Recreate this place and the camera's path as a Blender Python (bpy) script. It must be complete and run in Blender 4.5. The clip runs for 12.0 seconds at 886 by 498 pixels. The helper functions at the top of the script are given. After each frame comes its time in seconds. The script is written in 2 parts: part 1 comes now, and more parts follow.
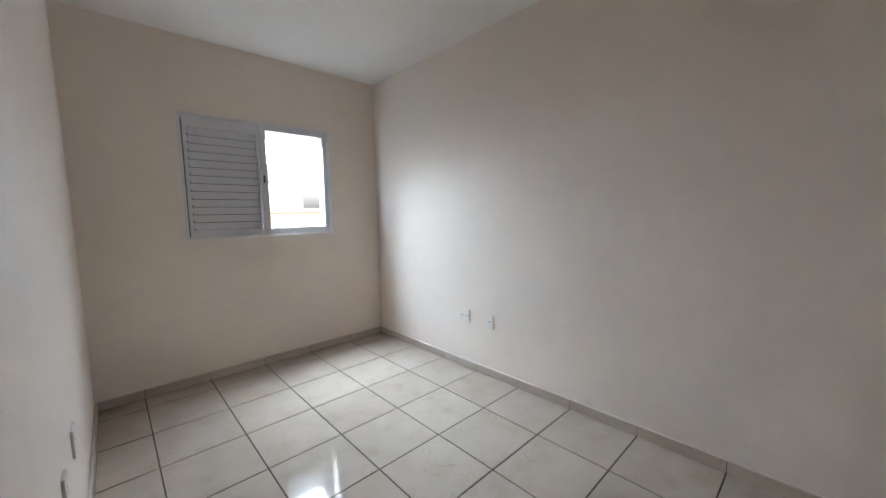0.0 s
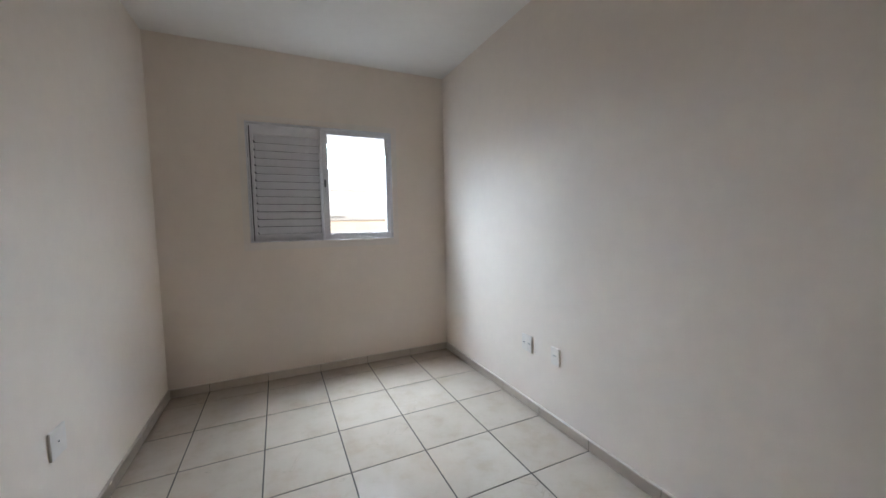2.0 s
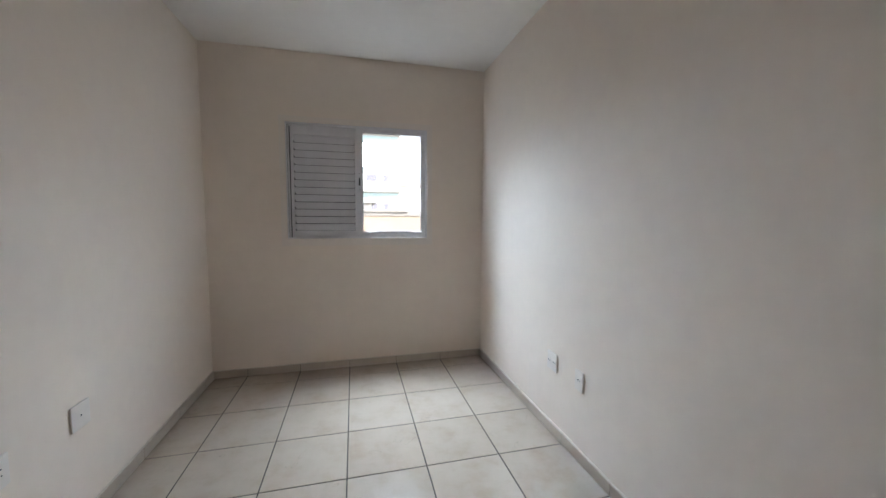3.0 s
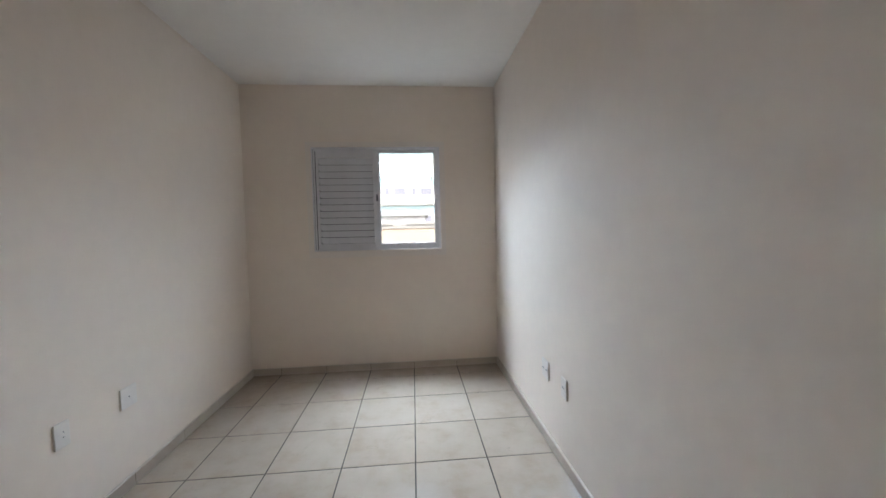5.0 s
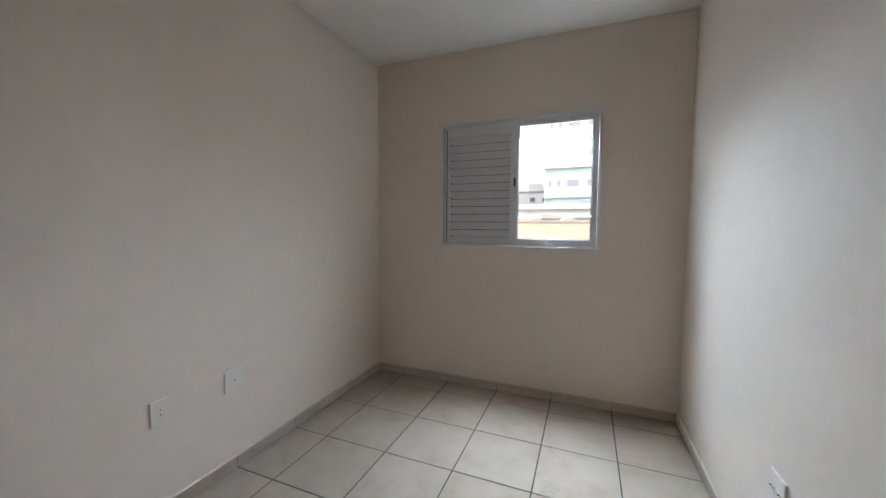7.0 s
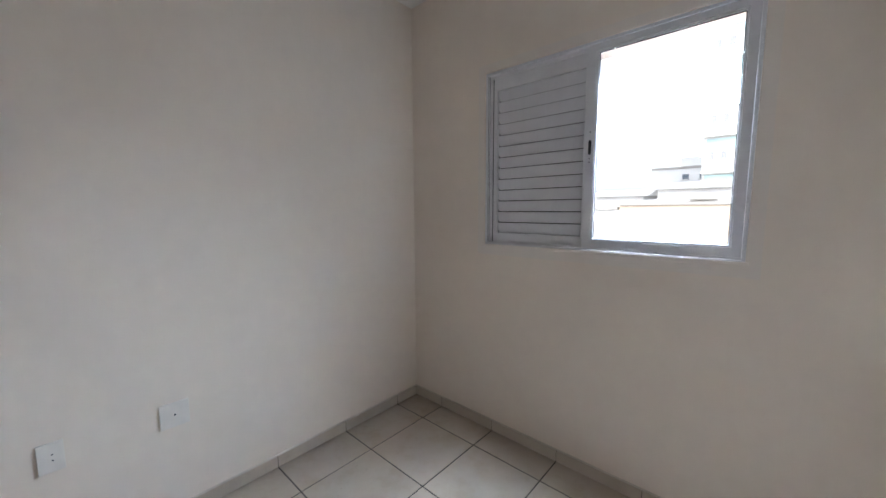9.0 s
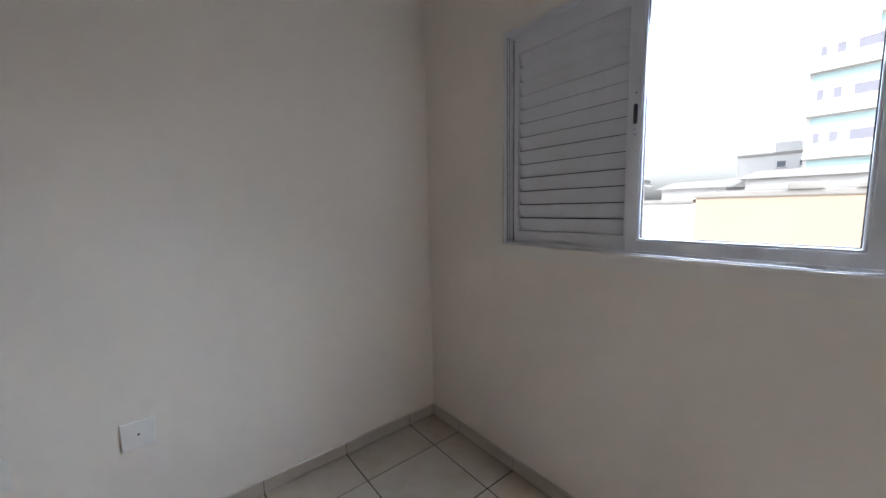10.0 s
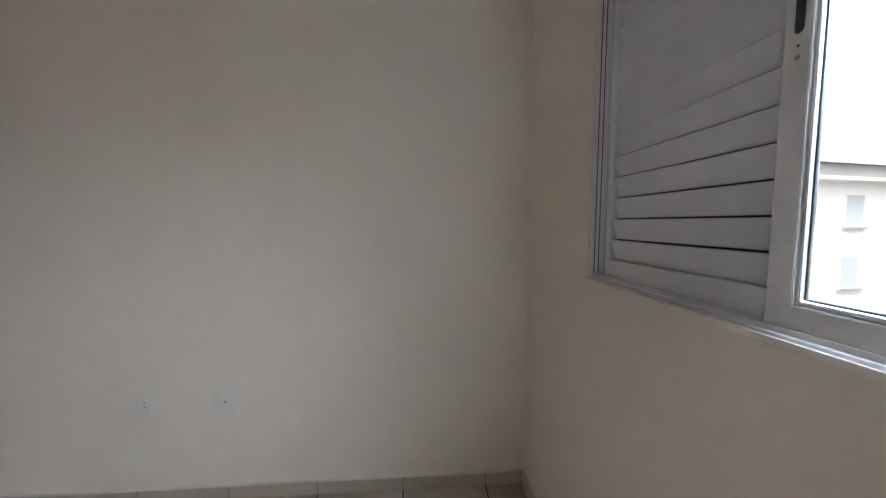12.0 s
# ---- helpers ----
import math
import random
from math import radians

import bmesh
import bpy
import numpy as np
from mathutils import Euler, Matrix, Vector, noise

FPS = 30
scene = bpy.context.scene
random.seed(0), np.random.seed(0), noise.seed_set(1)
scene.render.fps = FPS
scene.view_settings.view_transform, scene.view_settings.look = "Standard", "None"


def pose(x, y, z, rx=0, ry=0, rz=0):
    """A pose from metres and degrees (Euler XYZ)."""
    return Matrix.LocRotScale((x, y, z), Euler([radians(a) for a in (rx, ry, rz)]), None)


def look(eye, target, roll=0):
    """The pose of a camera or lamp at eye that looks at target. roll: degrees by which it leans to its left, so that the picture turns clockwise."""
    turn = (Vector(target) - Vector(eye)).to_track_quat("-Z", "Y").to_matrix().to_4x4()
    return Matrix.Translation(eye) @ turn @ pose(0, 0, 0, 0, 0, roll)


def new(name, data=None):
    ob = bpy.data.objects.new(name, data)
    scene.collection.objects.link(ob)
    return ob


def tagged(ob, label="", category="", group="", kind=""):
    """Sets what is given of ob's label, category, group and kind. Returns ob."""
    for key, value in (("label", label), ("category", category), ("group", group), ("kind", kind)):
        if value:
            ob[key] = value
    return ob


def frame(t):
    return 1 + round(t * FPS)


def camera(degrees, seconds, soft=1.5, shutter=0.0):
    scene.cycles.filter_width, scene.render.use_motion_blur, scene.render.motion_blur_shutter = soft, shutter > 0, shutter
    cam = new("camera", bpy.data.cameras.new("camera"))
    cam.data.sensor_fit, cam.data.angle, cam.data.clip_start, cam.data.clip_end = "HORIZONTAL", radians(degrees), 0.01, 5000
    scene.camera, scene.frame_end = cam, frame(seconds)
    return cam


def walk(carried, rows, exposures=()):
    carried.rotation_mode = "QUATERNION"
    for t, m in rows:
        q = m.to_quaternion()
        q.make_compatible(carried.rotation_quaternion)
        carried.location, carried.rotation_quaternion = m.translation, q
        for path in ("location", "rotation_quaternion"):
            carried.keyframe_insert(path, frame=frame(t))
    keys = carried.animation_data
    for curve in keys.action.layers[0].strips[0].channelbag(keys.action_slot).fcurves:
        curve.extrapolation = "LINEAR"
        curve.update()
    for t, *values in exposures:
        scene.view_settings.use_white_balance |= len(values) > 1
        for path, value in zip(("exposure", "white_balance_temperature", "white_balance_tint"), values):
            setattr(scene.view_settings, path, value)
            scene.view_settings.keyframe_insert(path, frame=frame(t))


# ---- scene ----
cam = camera(102.2, 12.0)
PATH = [
    (0, (0.167, 0.245, 1.317), (1.525, 1.7, 1.118), -1.1),
    (0.5, (0.241, 0.26, 1.295), (1.536, 1.769, 1.085), -2.9),
    (1, (0.404, 0.346, 1.293), (1.522, 1.998, 1.144), -0.5),
    (1.5, (0.567, 0.372, 1.275), (1.602, 2.078, 1.138), -2.2),
    (2, (0.804, 0.357, 1.285), (1.641, 2.168, 1.138), -1.1),
    (2.5, (0.965, 0.36, 1.283), (1.604, 2.247, 1.11), -1.9),
    (3, (1.147, 0.382, 1.319), (1.629, 2.316, 1.155), 0.3),
    (3.2, (1.208, 0.374, 1.322), (1.665, 2.317, 1.189), 0.2),
    (5, (1.528, 0.182, 1.318), (1.694, 2.172, 1.217), -1.3),
    (5.5, (1.571, 0.249, 1.307), (1.648, 2.243, 1.169), -1.6),
    (6, (1.588, 0.453, 1.316), (1.403, 2.442, 1.217), 1.4),
    (6.5, (1.649, 0.624, 1.3), (1.313, 2.589, 1.133), -0.6),
    (7, (1.723, 0.86, 1.309), (0.98, 2.713, 1.178), 0.4),
    (7.2, (1.734, 0.935, 1.315), (0.881, 2.736, 1.146), -0.3),
    (8.8, (1.855, 1.811, 1.356), (0.587, 3.347, 1.173), 0.6),
    (9, (1.844, 1.862, 1.355), (0.515, 3.34, 1.135), -0.3),
    (9.5, (1.827, 2.075, 1.333), (0.387, 3.451, 1.145), 0.2),
    (10, (1.778, 2.288, 1.336), (0.23, 3.532, 1.104), -1.2),
    (10.5, (1.809, 2.536, 1.329), (0.027, 3.433, 1.176), -0.3),
    (11, (1.799, 2.711, 1.34), (-0.103, 3.296, 1.141), -1.6),
    (11.5, (1.731, 2.9, 1.319), (-0.199, 3.404, 1.183), 1.4),
    (12, (1.71, 3.049, 1.326), (-0.278, 3.214, 1.179), 0.3),
]
walk(cam, [(t, look(eye, target, roll)) for t, eye, target, roll in PATH], [(0, 2.28, 6400, 10), (1, 2.18, 6420, 10), (2.5, 2.06, 6440, 10), (5, 2.06, 6480, 10), (6.5, 1.94, 6500, 10), (7, 1.83, 6500, 10), (9, 2.2, 6130, 10), (9.5, 2.14, 6130, 10), (10, 1.87, 6130, 10), (11, 1.84, 6250, 10), (12, 1.85, 6480, 10)])

# ---- world, sun, exposure ----
SUN_EL, SUN_ROT = radians(50), radians(140)
world = bpy.data.worlds.new("sky_world")
scene.world = world
world.use_nodes = True
wt = world.node_tree
sky = wt.nodes.new("ShaderNodeTexSky")
sky.sky_type, sky.sun_disc = "NISHITA", False
sky.sun_elevation, sky.sun_rotation = SUN_EL, SUN_ROT
sky.air_density, sky.dust_density, sky.ozone_density = 1.0, 4.0, 1.0
haze = wt.nodes.new("ShaderNodeHueSaturation")
haze.inputs["Saturation"].default_value, haze.inputs["Value"].default_value = 0.3, 0.82
wt.links.new(sky.outputs["Color"], haze.inputs["Color"])
wt.links.new(haze.outputs["Color"], wt.nodes["Background"].inputs["Color"])
wt.nodes["Background"].inputs["Strength"].default_value = 0.15
sun_dir = Vector((math.sin(SUN_ROT) * math.cos(SUN_EL), math.cos(SUN_ROT) * math.cos(SUN_EL), math.sin(SUN_EL)))
sun = new("sun", bpy.data.lights.new("sun", "SUN"))
sun.data.energy, sun.data.angle, sun.data.color = 0.64, radians(12), (1.0, 0.97, 0.93)
sun.matrix_world = look(sun_dir * 60, (0, 0, 0))

# skylight in the upper part of the glazed opening
day = new("window_daylight", bpy.data.lights.new("window_daylight", "AREA"))
day.data.shape, day.data.size, day.data.size_y = "RECTANGLE", 0.50, 0.32
day.data.energy, day.data.color, day.data.spread = 9.5, (0.635, 0.805, 1.0), radians(122)
day.matrix_world = look((1.47, 3.94, 1.93), (1.47, 3.94 - math.cos(radians(57)), 1.93 - math.sin(radians(57))))


# ---- materials ----
def mat(name, col, rough=0.6, metal=0.0):
    m = bpy.data.materials.new(name)
    m.use_nodes = True
    b = m.node_tree.nodes["Principled BSDF"]
    b.inputs["Base Color"].default_value = (*col, 1)
    b.inputs["Roughness"].default_value = rough
    b.inputs["Metallic"].default_value = metal
    return m


def node(m, kind, **values):
    n = m.node_tree.nodes.new(kind)
    for k, v in values.items():
        n.inputs[k].default_value = v
    return n


def link(m, a, b):
    m.node_tree.links.new(a, b)


def noise_node(m, scale, detail=4.0, rough=0.55, offset=None):
    n = node(m, "ShaderNodeTexNoise", Scale=scale, Detail=detail, Roughness=rough)
    c = node(m, "ShaderNodeTexCoord")
    if offset is None:
        link(m, c.outputs["Object"], n.inputs["Vector"])
    else:
        add = m.node_tree.nodes.new("ShaderNodeVectorMath")
        link(m, c.outputs["Object"], add.inputs[0])
        link(m, offset, add.inputs[1])
        link(m, add.outputs[0], n.inputs["Vector"])
    return n


def ramp(m, source, stops):
    r = m.node_tree.nodes.new("ShaderNodeValToRGB")
    e = r.color_ramp.elements
    while len(e) < len(stops):
        e.new(0.5)
    for el, (p, c) in zip(e, stops):
        el.position, el.color = p, (*c, 1)
    link(m, source, r.inputs["Fac"])
    return r.outputs["Color"]


def mix(m, fac, a, b, mode="MIX"):
    n = m.node_tree.nodes.new("ShaderNodeMix")
    n.data_type, n.blend_type = "RGBA", mode
    for sock, v in ((n.inputs[0], fac), (n.inputs[6], a), (n.inputs[7], b)):
        if isinstance(v, (int, float)):
            sock.default_value = v
        elif isinstance(v, tuple):
            sock.default_value = (*v, 1)
        else:
            link(m, v, sock)
    return n.outputs[2]


def bump(m, height, strength, distance):
    b = node(m, "ShaderNodeBump", Strength=strength, Distance=distance)
    link(m, height, b.inputs["Height"])
    link(m, b.outputs["Normal"], m.node_tree.nodes["Principled BSDF"].inputs["Normal"])


def bsdf(m):
    return m.node_tree.nodes["Principled BSDF"]


def plaster(name, a, b, rough, grain=90.0, strength=0.25):
    """Rolled paint on plaster: faint clouds of colour and a fine nap."""
    m = mat(name, a, rough)
    big = noise_node(m, 1.1, 5.0)
    fine = noise_node(m, 14.0, 6.0)
    c1 = ramp(m, big.outputs["Fac"], [(0.3, a), (0.72, b)])
    c2 = mix(m, 0.10, c1, ramp(m, fine.outputs["Fac"], [(0.35, tuple(v * 0.8 for v in a)), (0.65, a)]))
    link(m, c2, bsdf(m).inputs["Base Color"])
    nap = noise_node(m, grain, 5.0, 0.6)
    wave = noise_node(m, 3.0, 2.0)
    h = m.node_tree.nodes.new("ShaderNodeMath")
    h.operation = "MULTIPLY_ADD"
    link(m, nap.outputs["Fac"], h.inputs[0])
    h.inputs[1].default_value = 0.12
    link(m, wave.outputs["Fac"], h.inputs[2])
    bump(m, h.outputs[0], strength, 0.006)
    return m


M_WALL = plaster("wall_paint", (0.808, 0.70, 0.602), (0.787, 0.675, 0.577), 0.75)
M_CEIL = plaster("ceiling_paint", (0.845, 0.79, 0.735), (0.82, 0.76, 0.70), 0.8, 60.0, 0.3)
M_TRIM = plaster("window_trim_paint", (0.775, 0.692, 0.62), (0.755, 0.667, 0.593), 0.5, 120.0, 0.12)


def tile_material(name, base, stain, dark, rough):
    """Glazed ceramic with cream clouds, brownish flecks and worn gloss; each tile takes its own cut of the pattern."""
    m = mat(name, base, rough)
    info = m.node_tree.nodes.new("ShaderNodeObjectInfo")
    off = m.node_tree.nodes.new("ShaderNodeVectorMath")
    off.operation = "SCALE"
    off.inputs[0].default_value = (37.0, 91.0, 53.0)
    link(m, info.outputs["Random"], off.inputs["Scale"])
    cloud = noise_node(m, 5.5, 7.0, 0.62, off.outputs[0])
    c = ramp(m, cloud.outputs["Fac"], [(0.36, base), (0.52, tuple(v * 0.95 for v in base)), (0.68, stain)])
    fleck = noise_node(m, 21.0, 3.0, 0.5, off.outputs[0])
    c = mix(m, ramp(m, fleck.outputs["Fac"], [(0.62, (0, 0, 0)), (0.80, (0.22, 0.22, 0.22))]), c, dark)
    scuff = noise_node(m, 4.0, 2.0, 0.4, off.outputs[0])
    scuff.inputs["Distortion"].default_value = 2.5
    line = ramp(m, scuff.outputs["Fac"], [(0.628, (0, 0, 0)), (0.636, (0.4, 0.4, 0.4)), (0.644, (0, 0, 0))])
    spread = noise_node(m, 2.3, 1.0, 0.4, off.outputs[0])
    line = mix(m, 1.0, line, ramp(m, spread.outputs["Fac"], [(0.52, (0, 0, 0)), (0.62, (1, 1, 1))]), "MULTIPLY")
    c = mix(m, line, c, tuple(v * 0.6 for v in dark))
    tone = ramp(m, info.outputs["Random"], [(0.0, (0.93, 0.92, 0.91)), (1.0, (1.0, 1.0, 1.0))])
    c = mix(m, 1.0, c, tone, "MULTIPLY")
    link(m, c, bsdf(m).inputs["Base Color"])
    wear = noise_node(m, 9.0, 6.0, 0.6, off.outputs[0])
    r = ramp(m, wear.outputs["Fac"], [(0.3, (rough, rough, rough)), (0.75, (rough + 0.05,) * 3)])
    link(m, r, bsdf(m).inputs["Roughness"])
    bsdf(m).inputs["Specular IOR Level"].default_value = 0.75
    ripple = noise_node(m, 3.2, 2.0, 0.5, off.outputs[0])
    bump(m, ripple.outputs["Fac"], 0.12, 0.004)
    return m


M_TILE = tile_material("floor_tile_glaze", (0.435, 0.358, 0.29), (0.375, 0.298, 0.232), (0.28, 0.215, 0.16), 0.03)
M_SKIRT = tile_material("skirting_glaze", (0.50, 0.407, 0.328), (0.475, 0.383, 0.305), (0.42, 0.345, 0.28), 0.3)
M_GROUT = plaster("dirty_grout", (0.020, 0.017, 0.014), (0.060, 0.05, 0.042), 0.9, 200.0, 0.4)
M_CAULK = plaster("cream_caulk", (0.66, 0.575, 0.50), (0.60, 0.52, 0.45), 0.75)


def enamel(name, col, rough):
    """White powder-coated aluminium with faint dust."""
    m = mat(name, col, rough)
    d = noise_node(m, 7.0, 6.0, 0.65)
    link(m, ramp(m, d.outputs["Fac"], [(0.35, col), (0.8, tuple(v * 0.86 for v in col))]), bsdf(m).inputs["Base Color"])
    f = noise_node(m, 60.0, 3.0)
    link(m, ramp(m, f.outputs["Fac"], [(0.3, (rough,) * 3), (0.8, (rough + 0.15,) * 3)]), bsdf(m).inputs["Roughness"])
    return m


M_ALU = enamel("white_enamelled_aluminium", (0.69, 0.665, 0.68), 0.32)
M_SLAT = enamel("white_slat_enamel", (0.65, 0.63, 0.655), 0.38)
M_DARK = mat("dark_recess", (0.02, 0.02, 0.025), 0.6)
# black of the glazing rubber, also used as shade in the shutter-side gap
M_GASKET_AND_GAP = mat("black_rubber_and_gap_shade", (0.025, 0.027, 0.03), 0.55)
# rear leaf's near-black is the shade between the slats, put into its colour
M_REAR = mat("rear_leaf_shade_black", (0.022, 0.021, 0.022), 0.7)
M_SCREW = mat("dull_steel", (0.30, 0.29, 0.28), 0.4, 1.0)
M_PLATE = enamel("white_switch_plastic", (0.80, 0.725, 0.655), 0.3)
M_GLASS = mat("clear_glass", (1, 1, 1), 0.0)
bsdf(M_GLASS).inputs["Transmission Weight"].default_value = 1.0
bsdf(M_GLASS).inputs["IOR"].default_value = 1.45

M_YELLOW = plaster("ochre_render", (0.58, 0.465, 0.36), (0.52, 0.415, 0.32), 0.9, 30.0, 0.4)
M_WHITE = plaster("whitewashed_render", (0.80, 0.80, 0.79), (0.75, 0.75, 0.74), 0.9, 30.0, 0.4)
M_CONC = plaster("weathered_concrete", (0.47, 0.45, 0.42), (0.35, 0.335, 0.315), 0.9, 20.0, 0.5)
M_ROOF = plaster("grey_fibre_cement", (0.36, 0.36, 0.35), (0.28, 0.28, 0.275), 0.85, 15.0, 0.5)
M_PANE = mat("grey_window_pane", (0.13, 0.16, 0.20), 0.12)
# tower and block glazing paled: the glare that whitens them is in the colour
M_TPANE = mat("tower_window_pane", (0.30, 0.30, 0.35), 0.15)
M_PALE = mat("glare_pale_window_pane", (0.47, 0.53, 0.56), 0.25)
M_TEAL = mat("teal_glass_panel", (0.48, 0.64, 0.65), 0.25)
M_TOWER = plaster("tower_render", (0.74, 0.73, 0.70), (0.68, 0.67, 0.645), 0.8, 20.0, 0.3)
M_GROUND = plaster("pale_yard_ground", (0.24, 0.22, 0.20), (0.16, 0.16, 0.145), 0.95, 4.0, 0.5)
M_RUST = plaster("faded_red_dish", (0.42, 0.27, 0.23), (0.36, 0.22, 0.19), 0.6, 40.0, 0.2)


# ---- mesh helpers ----
def box(bm, x0, x1, y0, y1, z0, z1):
    v = [bm.verts.new(p) for p in ((x0, y0, z0), (x1, y0, z0), (x1, y1, z0), (x0, y1, z0), (x0, y0, z1), (x1, y0, z1), (x1, y1, z1), (x0, y1, z1))]
    for f in ((3, 2, 1, 0), (4, 5, 6, 7), (0, 1, 5, 4), (1, 2, 6, 5), (2, 3, 7, 6), (3, 0, 4, 7)):
        bm.faces.new([v[i] for i in f])
    return bm


def soft(bm, width, segments=2):
    bmesh.ops.bevel(bm, geom=list(bm.edges), offset=width, segments=segments, profile=0.6, affect="EDGES", clamp_overlap=True)
    return bm


def block(x0, x1, y0, y1, z0, z1, bevel=0.0, segments=2):
    bm = box(bmesh.new(), x0, x1, y0, y1, z0, z1)
    return soft(bm, bevel, segments) if bevel else bm


def ring(x0, x1, z0, z1, w, y0, y1, wz0=None, wz1=None):
    """A picture-frame solid in the x-z plane, w wide (wz0, wz1: its lower and upper members)."""
    a, b = (w if wz0 is None else wz0), (w if wz1 is None else wz1)
    bm = bmesh.new()
    out = [(x0, z0), (x1, z0), (x1, z1), (x0, z1)]
    inn = [(x0 + w, z0 + a), (x1 - w, z0 + a), (x1 - w, z1 - b), (x0 + w, z1 - b)]
    vs = [[bm.verts.new((x, y, z)) for x, z in loop] for y in (y0, y1) for loop in (out, inn)]
    fo, fi, bo, bi = vs
    for i in range(4):
        j = (i + 1) % 4
        bm.faces.new((fo[i], fo[j], fi[j], fi[i]))
        bm.faces.new((bo[j], bo[i], bi[i], bi[j]))
        bm.faces.new((fo[j], fo[i], bo[i], bo[j]))
        bm.faces.new((fi[i], fi[j], bi[j], bi[i]))
    bmesh.ops.recalc_face_normals(bm, faces=bm.faces)
    return bm


def to_mesh(name, bm, material):
    me = bpy.data.meshes.new(name)
    bm.to_mesh(me)
    bm.free()
    me.materials.append(material)
    return me


def part(name, bm, material, parent, label=""):
    """One mesh object; bm is a bmesh or a mesh that is shared."""
    me = bm if isinstance(bm, bpy.types.Mesh) else to_mesh(name, bm, material)
    ob = new(name, me)
    if parent:
        ob.parent = parent
    if label:
        ob["label"] = label
    return ob


def thing(name, label, category, group="", kind="", at=(0, 0, 0), turn=0):
    ob = new(name)
    ob.matrix_world = pose(*at, 0, 0, turn)
    return tagged(ob, label, category, group, kind)


def structure(name, bm, material, label, category):
    return tagged(part(name, bm, material, None), label, category, "", "structure")


# ---- the room's shell ----
W, Y1, YB, H = 2.332, 3.610, -0.85, 2.678
TH, TN = 0.14, 0.25
WX0, WX1, WZ0, WZ1 = 0.606, 1.800, 1.140, 2.118

north = ring(-TH, W + TH, -0.12, H, 1.0, Y1, Y1 + TN)
for v in north.verts:
    inner = -TH + 0.5 < v.co.x < W + TH - 0.5
    if inner:
        v.co.x = WX0 if v.co.x < 1.1 else WX1
        v.co.z = WZ0 if v.co.z < 1.5 else WZ1
structure("wall_north", north, M_WALL, "cream painted plaster wall pierced by the window", "wall")
structure("wall_east", block(W, W + TH, YB, Y1, -0.12, H), M_WALL, "cream painted plaster wall with two outlets", "wall")
structure("wall_west", block(-TH, 0, YB, Y1, -0.12, H), M_WALL, "cream painted plaster wall with two cover plates", "wall")
structure("wall_south", block(-TH, W + TH, YB - TH, YB, -0.12, H), M_WALL, "plain cream painted plaster wall", "wall")
structure("ceiling", block(-TH, W + TH, YB - TH, Y1 + TN, H, H + 0.15), M_CEIL, "plain white painted plaster ceiling", "ceiling")
floor = structure("floor", block(0, W, YB, Y1, -0.12, -0.0025), M_GROUT, "glossy cream ceramic tile floor with dark grout", "floor")

# ---- window ----
win = thing("window_1", "white aluminium sliding window with a louvred shutter", "window", kind="structure", at=(0, 0, 0))
part("trim", ring(WX0 - 0.046, WX1 + 0.046, WZ0 - 0.05, WZ1 + 0.046, 0.045, Y1 - 0.003, Y1 - 0.0005, 0.049), M_TRIM, win, "white painted band round the window")
FY0, FY1 = Y1 + 0.003, Y1 + 0.085
frame_ob = part("window_frame", soft(ring(WX0 + 0.001, WX1 - 0.001, WZ0 + 0.001, WZ1 - 0.001, 0.012, FY0, FY1, 0.016, 0.012), 0.0015, 1), M_ALU, win)
part("sill_lip", block(WX0 - 0.034, WX1 + 0.010, Y1 - 0.0060, Y1 - 0.0032, WZ0 - 0.003, WZ0 + 0.012, 0.002), M_TRIM, win, "narrow projecting sill edge")
for yy in (Y1 + 0.008, Y1 + 0.034):
    part("sill_track", block(WX0 + 0.013, WX1 - 0.013, yy, yy + 0.003, WZ0 + 0.017, WZ0 + 0.026), M_ALU, win)
part("head_channel", block(WX0 + 0.013, WX1 - 0.013, Y1 + 0.033, Y1 + 0.037, WZ1 - 0.030, WZ1 - 0.013), M_ALU, win)
part("drain_slot", block(1.655, 1.690, Y1 + 0.0035, Y1 + 0.0075, WZ0 + 0.0171, WZ0 + 0.0183), M_DARK, win)

# glazed sash, on the room side
SX0, SX1, SZ0, SZ1 = 1.178, 1.786, WZ0 + 0.020, WZ1 - 0.013
GX0, GX1, GZ0, GZ1 = 1.231, 1.743, 1.214, 2.066
SY0, SY1 = Y1 + 0.012, Y1 + 0.032
sash = ring(SX0, SX1, SZ0, SZ1, 0.05, SY0, SY1)
for v in sash.verts:
    if SX0 + 0.01 < v.co.x < SX1 - 0.01:
        v.co.x = GX0 - 0.010 if v.co.x < 1.4 else GX1 + 0.010
        v.co.z = GZ0 - 0.010 if v.co.z < 1.5 else GZ1 + 0.010
sash_ob = part("glazed_sash", soft(sash, 0.003, 2), M_ALU, win)
part("glazing_bead", soft(ring(GX0 - 0.0098, GX1 + 0.0098, GZ0 - 0.0098, GZ1 + 0.0098, 0.008, SY0 + 0.002, SY1 - 0.003), 0.0035, 2), M_ALU, sash_ob)
part("gasket", ring(GX0 - 0.0017, GX1 + 0.0017, GZ0 - 0.0017, GZ1 + 0.0017, 0.0030, SY0 + 0.008, SY1 - 0.006), M_GASKET_AND_GAP, sash_ob, "thin black rubber gasket")
pane = part("pane", block(GX0 + 0.0025, GX1 - 0.0025, SY0 + 0.0095, SY0 + 0.0125, GZ0 + 0.0025, GZ1 - 0.0025), M_GLASS, sash_ob, "clear glass pane")
pane.visible_shadow = False
LX, LZ = 1.201, 1.644


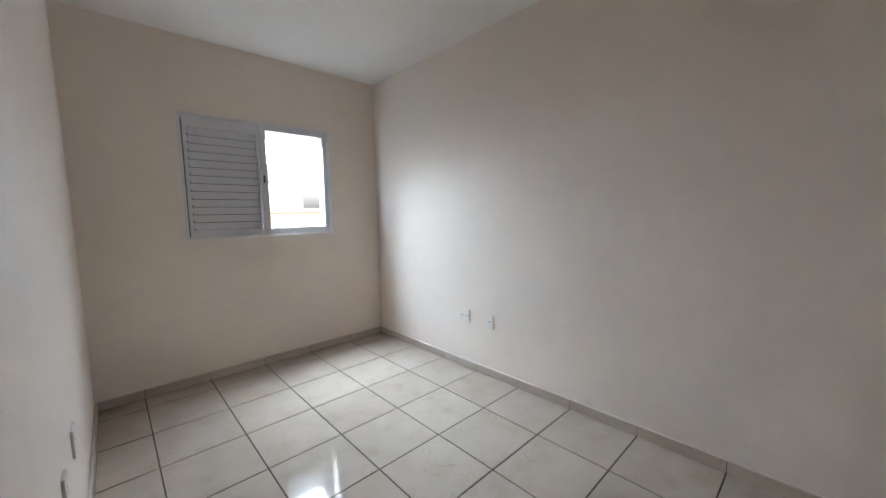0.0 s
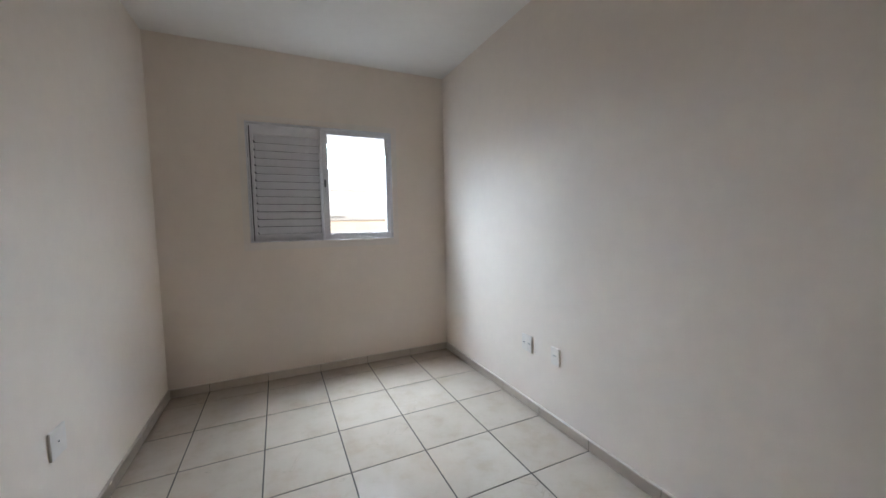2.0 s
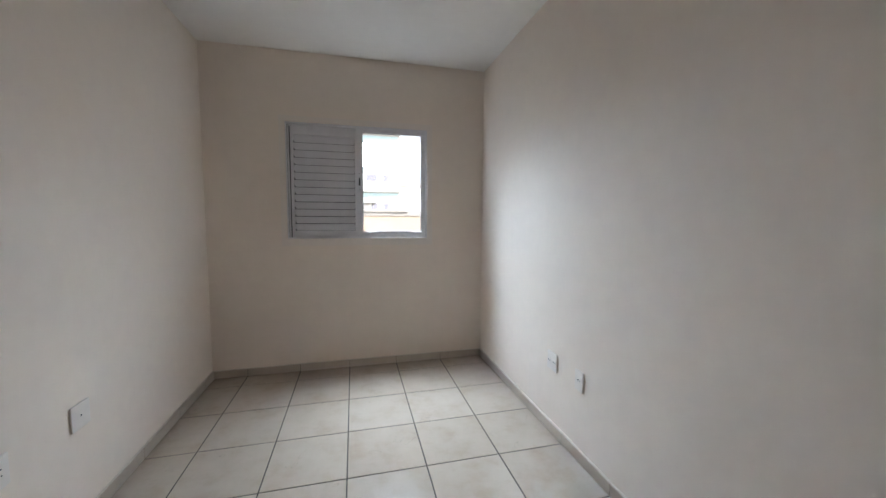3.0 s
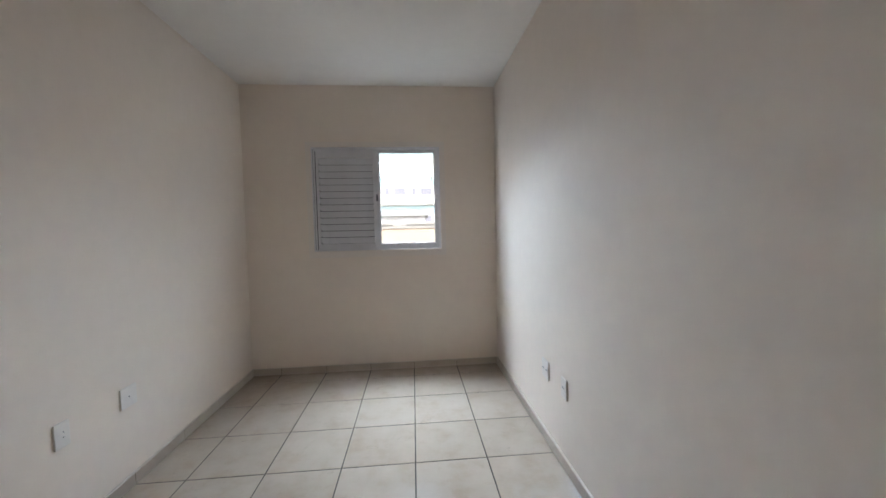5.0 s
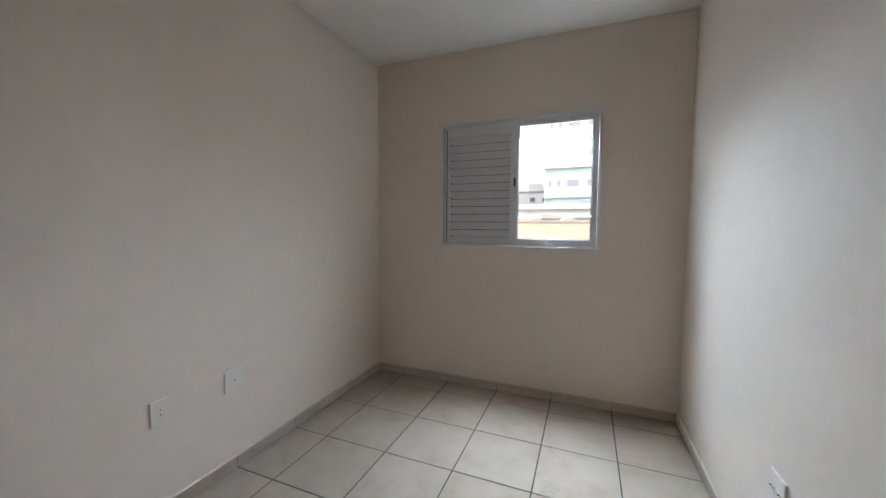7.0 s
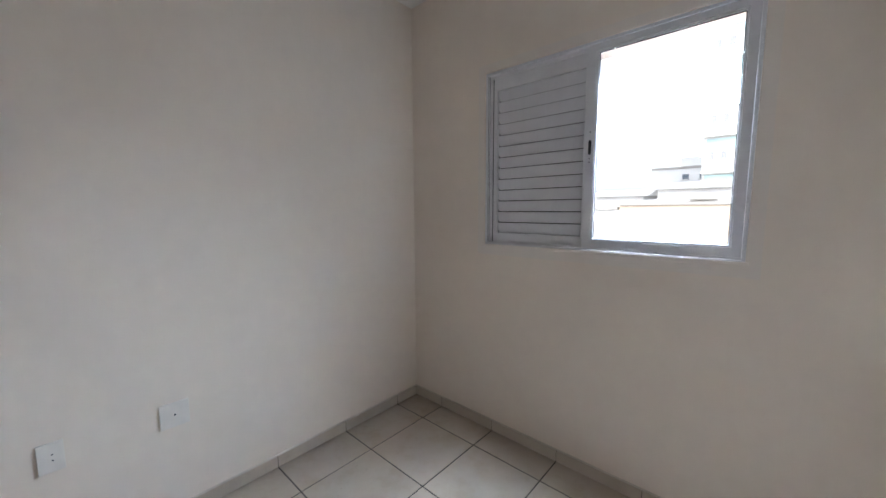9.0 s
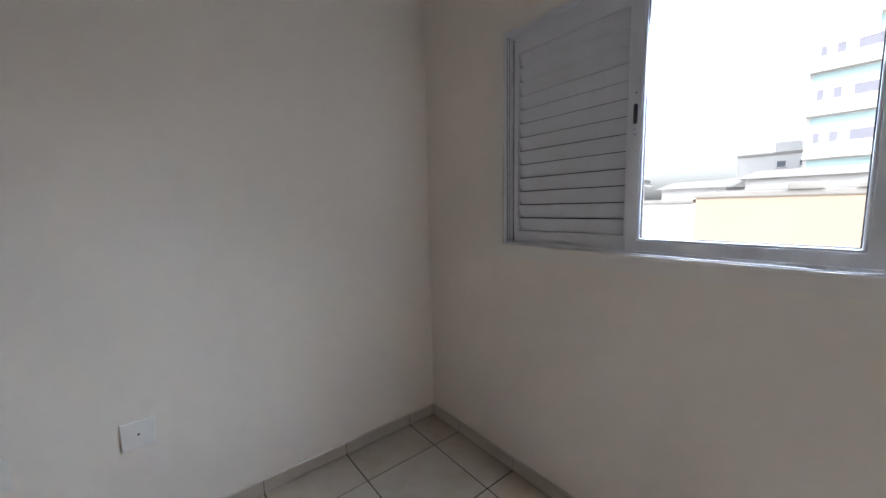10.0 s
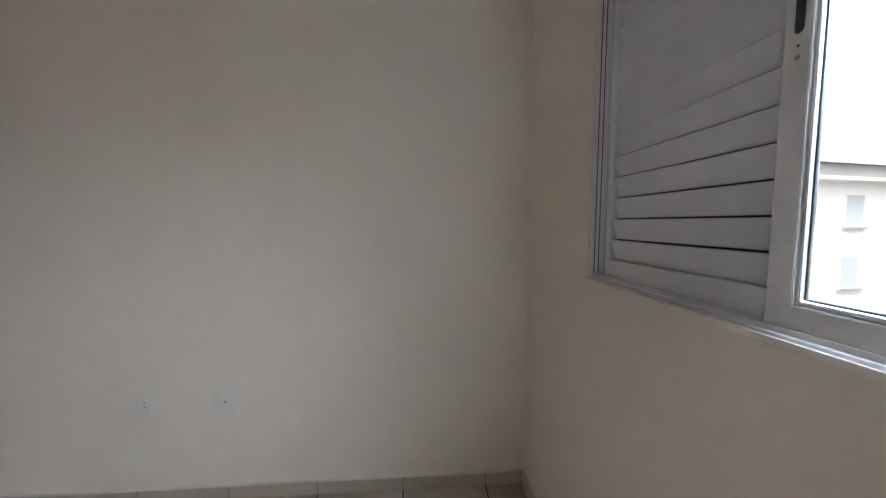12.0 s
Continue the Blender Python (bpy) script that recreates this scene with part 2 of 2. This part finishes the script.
def slot(cx, cz, w, h, y0, y1):
    bm = bmesh.new()
    loop = [(cx + math.copysign(w / 2 - w / 2, math.cos(a)) + w / 2 * math.cos(a), cz + math.copysign(h / 2 - w / 2, math.sin(a)) + w / 2 * math.sin(a)) for a in (math.tau * (k + 0.5) / 20 for k in range(20))]
    f = [bm.verts.new((x, y0, z)) for x, z in loop]
    b = [bm.verts.new((x, y1, z)) for x, z in loop]
    bm.faces.new(f)
    bm.faces.new(b[::-1])
    for i in range(20):
        bm.faces.new((f[i], b[i], b[(i + 1) % 20], f[(i + 1) % 20]))
    bmesh.ops.recalc_face_normals(bm, faces=bm.faces)
    return bm


part("latch_slot", slot(LX, LZ, 0.014, 0.068, SY0 - 0.0008, SY0 - 0.0001), M_DARK, sash_ob, "dark oblong finger slot")
for dz in (-0.069, 0.071):
    part("screw", slot(LX, LZ + dz, 0.007, 0.007, SY0 - 0.0010, SY0 - 0.0001), M_SCREW, sash_ob)
part("screw", slot(LX, LZ - 0.052, 0.004, 0.004, SY0 - 0.0010, SY0 - 0.0001), M_DARK, sash_ob)

# louvred shutter leaf, behind the sash's plane
HX0, HX1, HZ0, HZ1 = 0.639, 1.199, WZ0 + 0.022, WZ1 - 0.013
HY0, HY1 = Y1 + 0.038, Y1 + 0.062
LX0, LX1, LZ0, LZ1 = 0.663, 1.161, 1.217, 2.022  # the louvred field inside the leaf's frame
leaf = ring(HX0, HX1, HZ0, HZ1, LX0 - HX0, HY0, HY1, LZ0 - HZ0, HZ1 - LZ1)
for v in leaf.verts:
    if 1.1 < v.co.x < HX1 - 0.001:
        v.co.x = LX1
shutter = part("shutter_leaf", soft(leaf, 0.002, 1), M_ALU, win)
N_SLAT = 13
PITCH = (LZ1 - LZ0) / N_SLAT
slat_bm = bmesh.new()
hs = PITCH / 2
prof = [(0.0062, -hs + 0.0022), (0.0032, -hs + 0.0014), (-0.0060, hs - 0.0056), (-0.0050, hs - 0.0028), (-0.0015, hs - 0.0028), (0.0062, -hs + 0.0065)]
half = (LX1 - LX0) / 2
# the foot of each slat is notched at its ends
loops = []
for x, inset in ((-half + 0.0006, 0.0), (-half + 0.0120, 1.0), (half - 0.0040, 1.0), (half - 0.0006, 0.0)):
    loops.append([slat_bm.verts.new((x, y, max(z, -hs + 0.024) if not inset and z < 0 else z)) for y, z in prof])
for a, b in zip(loops, loops[1:]):
    for i in range(6):
        j = (i + 1) % 6
        slat_bm.faces.new((a[i], a[j], b[j], b[i]))
slat_bm.faces.new(loops[0][::-1])
slat_bm.faces.new(loops[-1])
bmesh.ops.recalc_face_normals(slat_bm, faces=slat_bm.faces)
slat_me = to_mesh("slat", slat_bm, M_SLAT)
for k in range(N_SLAT):
    s = part("slat", slat_me, M_SLAT, shutter)
    s.location = ((LX0 + LX1) / 2, (HY0 + HY1) / 2 - 0.001, LZ0 + PITCH * (k + 0.5))
    s.rotation_euler = (radians(random.uniform(-0.8, 0.8)), 0, 0)
# unseen backing leaf, coloured near-black so the slat gaps read as shade
part("rear_leaf", block(0.6195, 1.190, Y1 + 0.067, Y1 + 0.075, HZ0, HZ1), M_REAR, win, "assumed rear shutter leaf, near-black to stand for shade in the gaps")
part("jamb_rib", block(WX0 + 0.0138, 0.6305, Y1 + 0.036, Y1 + 0.060, HZ0, HZ1), M_ALU, frame_ob)
# added black strip paints in the shade of the gap beside the leaf
part("gap_shade_strip", block(0.6312, HX0 - 0.0008, HY0 + 0.006, HY0 + 0.014, HZ0, HZ1), M_GASKET_AND_GAP, win, "black strip standing in for the shaded gap beside the shutter")
# grooves are not cut: dark strips on the jamb stand for their shade
for yy in (Y1 + 0.012, Y1 + 0.026):
    part("jamb_groove_shade", block(WX0 + 0.0125, WX0 + 0.0136, yy, yy + 0.003, WZ0 + 0.028, WZ1 - 0.016), M_DARK, frame_ob, "dark strip drawn for the shade of a groove along the jamb")
part("shutter_slot", slot(HX1 - 0.008, LZ, 0.008, 0.074, HY0 - 0.0012, HY0 - 0.0003), M_DARK, shutter)


# ---- outlets and cover plates ----
def wall_plate(name, label, y, z, w, h, side, marks, group):
    """A plate on the west (side 1) or east (side -1) wall with its modules; local x points off the wall."""
    t = thing(name, label, "outlet", group, at=(0 if side > 0 else W, y, z), turn=0 if side > 0 else 180)
    part("plate", block(0.0005, 0.009, -w / 2, w / 2, -h / 2, h / 2, 0.0022, 2), M_PLATE, t)
    for kind, my, mz in marks:
        if kind == "socket":
            part("socket", block(0.0092, 0.0112, my - 0.019, my + 0.019, mz - 0.0125, mz + 0.0125, 0.0016, 2), M_PLATE, t)
            for dy in (-0.009, 0, 0.009):
                bm = bmesh.new()
                bmesh.ops.create_cone(bm, cap_ends=True, segments=12, radius1=0.0032, radius2=0.0032, depth=0.0006,
                                      matrix=pose(0.0116, my + dy, mz + (0.003 if dy == 0 else 0), 0, 90, 0))
                part("pin_hole", bm, M_DARK, t)
        elif kind == "hole":
            bm = bmesh.new()
            bmesh.ops.create_cone(bm, cap_ends=True, segments=14, radius1=0.0042, radius2=0.0042, depth=0.0006, matrix=pose(0.0094, my, mz, 0, 90, 0))
            part("cable_hole", bm, M_DARK, t)
        elif kind == "pin":
            bm = bmesh.new()
            bmesh.ops.create_cone(bm, cap_ends=True, segments=12, radius1=0.0028, radius2=0.0028, depth=0.0006, matrix=pose(0.0094, my, mz, 0, 90, 0))
            part("pin_hole", bm, M_DARK, t)
    return t


wall_plate("wall_outlet", "square white double power outlet on the cream wall", 2.302, 0.450, 0.104, 0.112, -1, [("socket", -0.026, 0), ("socket", 0.026, 0)], "wall plates")
wall_plate("wall_outlet", "narrow white single power outlet on the cream wall", 2.028, 0.446, 0.068, 0.110, -1, [("socket", 0.0, 0.004)], "wall plates")
wall_plate("cover_plate", "square white cover plate with a cable hole", 2.168, 0.481, 0.105, 0.108, 1, [("hole", 0, 0.0)], "wall plates")
wall_plate("wall_outlet", "narrow white phone outlet with two pin holes", 1.806, 0.481, 0.068, 0.110, 1, [("pin", 0.004, 0.011), ("pin", 0.004, -0.011)], "wall plates")


# ---- outside ----
GZ = -6.2
structure("ground", block(-900, 900, -900, 1500, GZ - 0.5, GZ), M_GROUND, "pale bare yard and street ground", "ground")


def house_window(parent, x, y, z, w, h, sill=True, glass=None):
    """Frame, pane and sill, facing the house's local -y."""
    f = part("window", ring(x - w / 2, x + w / 2, z, z + h, 0.06, y - 0.03, y + 0.02), M_WHITE, parent)
    part("pane", block(x - w / 2 + 0.06, x + w / 2 - 0.06, y - 0.012, y - 0.004, z + 0.06, z + h - 0.06), glass or M_PANE, f)
    if sill:
        part("sill", block(x - w / 2 - 0.1, x + w / 2 + 0.1, y - 0.14, y - 0.005, z - 0.1, z - 0.005), M_CONC, f)


structure("wall_below", block(-TH, W + TH, YB - TH, Y1 + TN, GZ, -0.121), M_WHITE, "plain rendered storey under the room", "wall")

# ochre house across the yard
ochre = thing("ochre_house", "ochre rendered house wall with a grey parapet coping", "house", at=(0, 0, GZ))
EZ = 1.45 - GZ
part("wall", block(-2.05, 14.0, 15.6, 24.0, 0, EZ), M_YELLOW, ochre)
part("coping", block(-2.10, 14.1, 15.56, 24.1, EZ, EZ + 0.16, 0.03), M_CONC, ochre, "weathered grey concrete coping")
part("roof", block(-1.9, 13.8, 17.0, 23.9, EZ + 0.16, EZ + 0.24), M_ROOF, ochre)
part("parapet_block", block(0.05, 0.75, 15.5, 16.1, EZ + 0.16, EZ + 0.34, 0.03), M_CONC, ochre)
part("parapet_block", block(1.3, 3.4, 15.5, 16.1, EZ + 0.16, EZ + 0.27, 0.03), M_CONC, ochre)

# low white house beside it
white = thing("white_house", "low whitewashed house with small windows", "house", at=(0, 0, GZ))
part("wall", block(-3.58, -2.055, 15.64, 22.0, 0, 1.30 - GZ), M_WHITE, white)
part("coping", block(-3.66, -2.12, 15.58, 22.1, 1.30 - GZ, 1.42 - GZ, 0.02), M_CONC, white)
for zz in (-1.9, 0.0):
    house_window(white, -2.85, 15.64, zz - GZ - 0.5, 0.8, 0.4)

# long two-storey block receding behind
longb = thing("apartment_block", "long white apartment block with rows of windows", "building", at=(-11.6, 17.0, GZ), turn=98.6)
BL = 30.0
part("wall", block(-14, BL, 0, 8, 0, 9.35), M_WHITE, longb)
part("eave", block(-14.6, BL + 0.6, -0.55, 8.5, 9.352, 9.50, 0.03), M_WHITE, longb)
bm = bmesh.new()
vs = [bm.verts.new(p) for p in ((-14.7, -0.6, 9.98), (BL + 0.7, -0.6, 9.98), (BL + 0.7, 8.6, 9.98), (-14.7, 8.6, 9.98), (-11.0, 4, 11.0), (BL - 3, 4, 11.0))]
for f in ((3, 2, 1, 0), (0, 1, 5, 4), (1, 2, 5), (2, 3, 4, 5), (3, 0, 4)):
    bm.faces.new([vs[i] for i in f])
for v in bm.verts:
    v.co.z += 0.041
part("roof", bm, M_ROOF, longb, "low grey hipped roof")
part("roof_edge", block(-14.5, BL + 0.5, -0.45, 8.4, 9.501, 10.02, 0.02), M_ROOF, longb, "weathered grey roof edge")
for r, zz in enumerate((1.9, 4.75, 7.45)):
    for k in range(10):
        house_window(longb, -12.4 + 4.4 * k, 0.0, zz, 1.25, 1.42, glass=M_PALE)
dish = thing("satellite_dish", "faded red satellite dish on the block's wall", "dish", at=(-11.6, 17.0, GZ), turn=98.6)
bm = bmesh.new()
rows_ = []
for i in range(6):
    rr = 0.7 * i / 5
    rows_.append([bm.verts.new((rr * math.cos(a), 0.35 * rr * rr, rr * math.sin(a))) for a in (math.tau * k / 16 for k in range(16))] if i else [bm.verts.new((0, 0, 0))])
for i in range(1, 6):
    for k in range(16):
        if i == 1:
            bm.faces.new((rows_[0][0], rows_[1][k], rows_[1][(k + 1) % 16]))
        else:
            bm.faces.new((rows_[i - 1][k], rows_[i][k], rows_[i][(k + 1) % 16], rows_[i - 1][(k + 1) % 16]))
bmesh.ops.solidify(bm, geom=list(bm.faces), thickness=0.03)
bmesh.ops.transform(bm, matrix=pose(23.2, -0.7, 7.25, 0, 0, 20) @ pose(0, 0, 0, 0, 0, 180), verts=bm.verts)
part("bowl", bm, M_RUST, dish)
part("bracket", block(23.16, 23.24, -0.68, -0.001, 7.20, 7.28), M_CONC, dish)


# farther roofs between the block and the ochre house
def far_house(name, label, x, y, w, d, wall_z, ridge, material):
    t = thing(name, label, "house", "roofs in the distance", at=(x, y, GZ))
    part("wall", block(-w / 2, w / 2, 0, d, 0, wall_z - GZ), material, t)
    z0 = wall_z - GZ
    b = bmesh.new()
    v = [b.verts.new(p) for p in ((-w / 2 - 0.4, -0.4, z0), (w / 2 + 0.4, -0.4, z0), (w / 2 + 0.4, d + 0.4, z0), (-w / 2 - 0.4, d + 0.4, z0),
                                  (-w / 2 - 0.4, d / 2, z0 + ridge), (w / 2 + 0.4, d / 2, z0 + ridge))]
    for f in ((3, 2, 1, 0), (0, 1, 5, 4), (2, 3, 4, 5), (1, 2, 5), (3, 0, 4)):
        b.faces.new([v[i] for i in f])
    part("roof", b, M_ROOF, t)
    return t


far_house("gabled_house", "white house with a low grey roof", -8.2, 36.0, 4.4, 8.0, 2.4, 0.75, M_WHITE)
far_house("gabled_house", "white house with a low grey roof", -5.6, 41.0, 4.0, 8.0, 2.6, 0.9, M_WHITE)
hall = far_house("gabled_house", "pale house with a grey ridged roof", -0.8, 33.0, 7.0, 10.0, 2.75, 0.8, M_WHITE)
for k in range(2):
    house_window(hall, -2.0 + 4.0 * k, 0.0, 7.2, 1.4, 0.9)
tank = thing("water_tank", "square grey roof-top water tank", "tank", at=(-5.4, 43.0, 3.1))
part("body", block(-0.45, 0.45, -0.45, 0.45, 0.0, 0.55, 0.05), M_CONC, tank)
part("lid", block(-0.52, 0.52, -0.52, 0.52, 0.552, 0.64, 0.03), M_ROOF, tank)
midb = thing("flat_roofed_building", "white flat-roofed building with two small windows", "building", at=(-1.0, 62.0, GZ))
part("wall", block(-10, 26, 0, 14, 0, 13.0), M_WHITE, midb)
part("parapet", block(-10.1, 26.1, -0.1, 14.1, 13.0, 13.35, 0.03), M_CONC, midb)
for xx in (-5.8, -3.8, 0.6, 5.0, 9.4):
    house_window(midb, xx, 0.0, 11.5, 0.9, 0.8)
part("stair_head", block(-6.6, -4.4, 1, 4, 13.35, 14.6), M_WHITE, midb)

# tower with balconies and teal panels
tower = thing("residential_tower", "pale tower with balconies, dark windows and teal panels", "building", at=(1.8, 47.0, GZ))
TX0, TX1 = -5.1, 5.2
part("wall", block(TX0, TX1, 0, 12, 0, 36.0), M_TOWER, tower)
part("roof", block(TX0 - 0.2, TX1 + 0.2, -0.2, 12.2, 36.0, 36.4, 0.05), M_CONC, tower)
for k in range(9):
    z = 1.6 + 3.55 * k
    part("teal_panel", block(TX0 + 0.25, TX1 - 0.25, -0.05, -0.004, z + 1.15, z + 2.15), M_TEAL, tower)
    part("slab", block(TX0 - 0.05, TX1 + 0.05, -0.5, -0.002, z + 2.3, z + 2.48), M_TOWER, tower)
    for dx, wide in ((0.7, 0.5), (1.7, 0.6), (3.3, 1.5), (5.1, 0.6), (6.7, 1.5), (8.5, 0.7)):
        house_window(tower, TX0 + dx, 0.0, z, wide, 0.95, sill=False, glass=M_TPANE)


# ---- floor tiles and skirting, piece by piece ----
T, GAP = 0.4148, 0.0062
XL = [0.0] + [0.2645 + T * k for k in range(5)] + [W]
YL = [Y1] + [3.4115 - 0.4145 * k for k in range(11)] + [YB]
YL = sorted(YL)


tile_cache = {}


def tile_mesh(w, d):
    key = (round(w, 4), round(d, 4))
    if key not in tile_cache:
        bm = box(bmesh.new(), -w / 2, w / 2, -d / 2, d / 2, -0.0022, 0.0)
        top = [e for e in bm.edges if all(v.co.z > -0.001 for v in e.verts)]
        bmesh.ops.bevel(bm, geom=top, offset=0.0011, segments=1, affect="EDGES")
        tile_cache[key] = to_mesh("tile", bm, M_TILE)
    return tile_cache[key]


for i in range(len(XL) - 1):
    for j in range(len(YL) - 1):
        a0, a1 = XL[i] + (GAP / 2 if i else 0.001), XL[i + 1] - (GAP / 2 if i < len(XL) - 2 else 0.001)
        b0, b1 = YL[j] + (GAP / 2 if j else 0.001), YL[j + 1] - (GAP / 2 if j < len(YL) - 2 else 0.001)
        o = part("tile", tile_mesh(a1 - a0, b1 - b0), M_TILE, floor)
        o.location = ((a0 + a1) / 2, (b0 + b1) / 2, random.uniform(-0.0003, 0.0002))
        o.rotation_euler = (radians(random.uniform(-0.09, 0.09)), radians(random.uniform(-0.09, 0.09)), 0)

SK_H, SK_T = 0.062, 0.009
skirt_cache = {}


def skirting(name, lines, place, turn, label):
    """A run of cut tiles along local x; place is the pose of local zero, the wall lies at local y = 0."""
    run = structure(name, block(lines[0], lines[-1], 0.0006, 0.0128, 0.0008, SK_H - 0.0015), M_GROUT, label, "baseboard")
    run.matrix_world = place @ pose(0, 0, 0, 0, 0, turn)
    for k in range(len(lines) - 1):
        a, b = lines[k] + 0.0012, lines[k + 1] - 0.0012
        key = round(b - a, 4)
        if key not in skirt_cache:
            skirt_cache[key] = to_mesh("skirting_tile", block(-(b - a) / 2, (b - a) / 2, 0.0058, 0.0058 + SK_T, 0.0006, SK_H, 0.0012, 1), M_SKIRT)
        o = part("skirting_tile", skirt_cache[key], M_SKIRT, run)
        o.location = ((a + b) / 2, random.uniform(-0.0006, 0.0006), random.uniform(-0.0003, 0.0003))
    part("caulk", block(lines[0], lines[-1], 0.0006, 0.0125, SK_H + 0.0009, SK_H + 0.0040, 0.0012, 1), M_CAULK, run, "thin white line of caulk")
    return run


D = 0.0158
skirting("baseboard_north", [W - x for x in reversed(XL)], pose(W, Y1, 0), 180, "cut beige tile skirting under the window")
skirting("baseboard_west", [Y1 - y for y in reversed(YL[:-1] + [Y1 - D])], pose(0, Y1, 0), -90, "cut beige tile skirting with pale caulk")
skirting("baseboard_east", [y - YB for y in YL[:-1] + [Y1 - D]], pose(W, YB, 0), 90, "cut beige tile skirting with pale caulk")
skirting("baseboard_south", [XL[0] + D] + XL[1:-1] + [XL[-1] - D], pose(0, YB, 0), 0, "cut beige tile skirting with pale caulk")
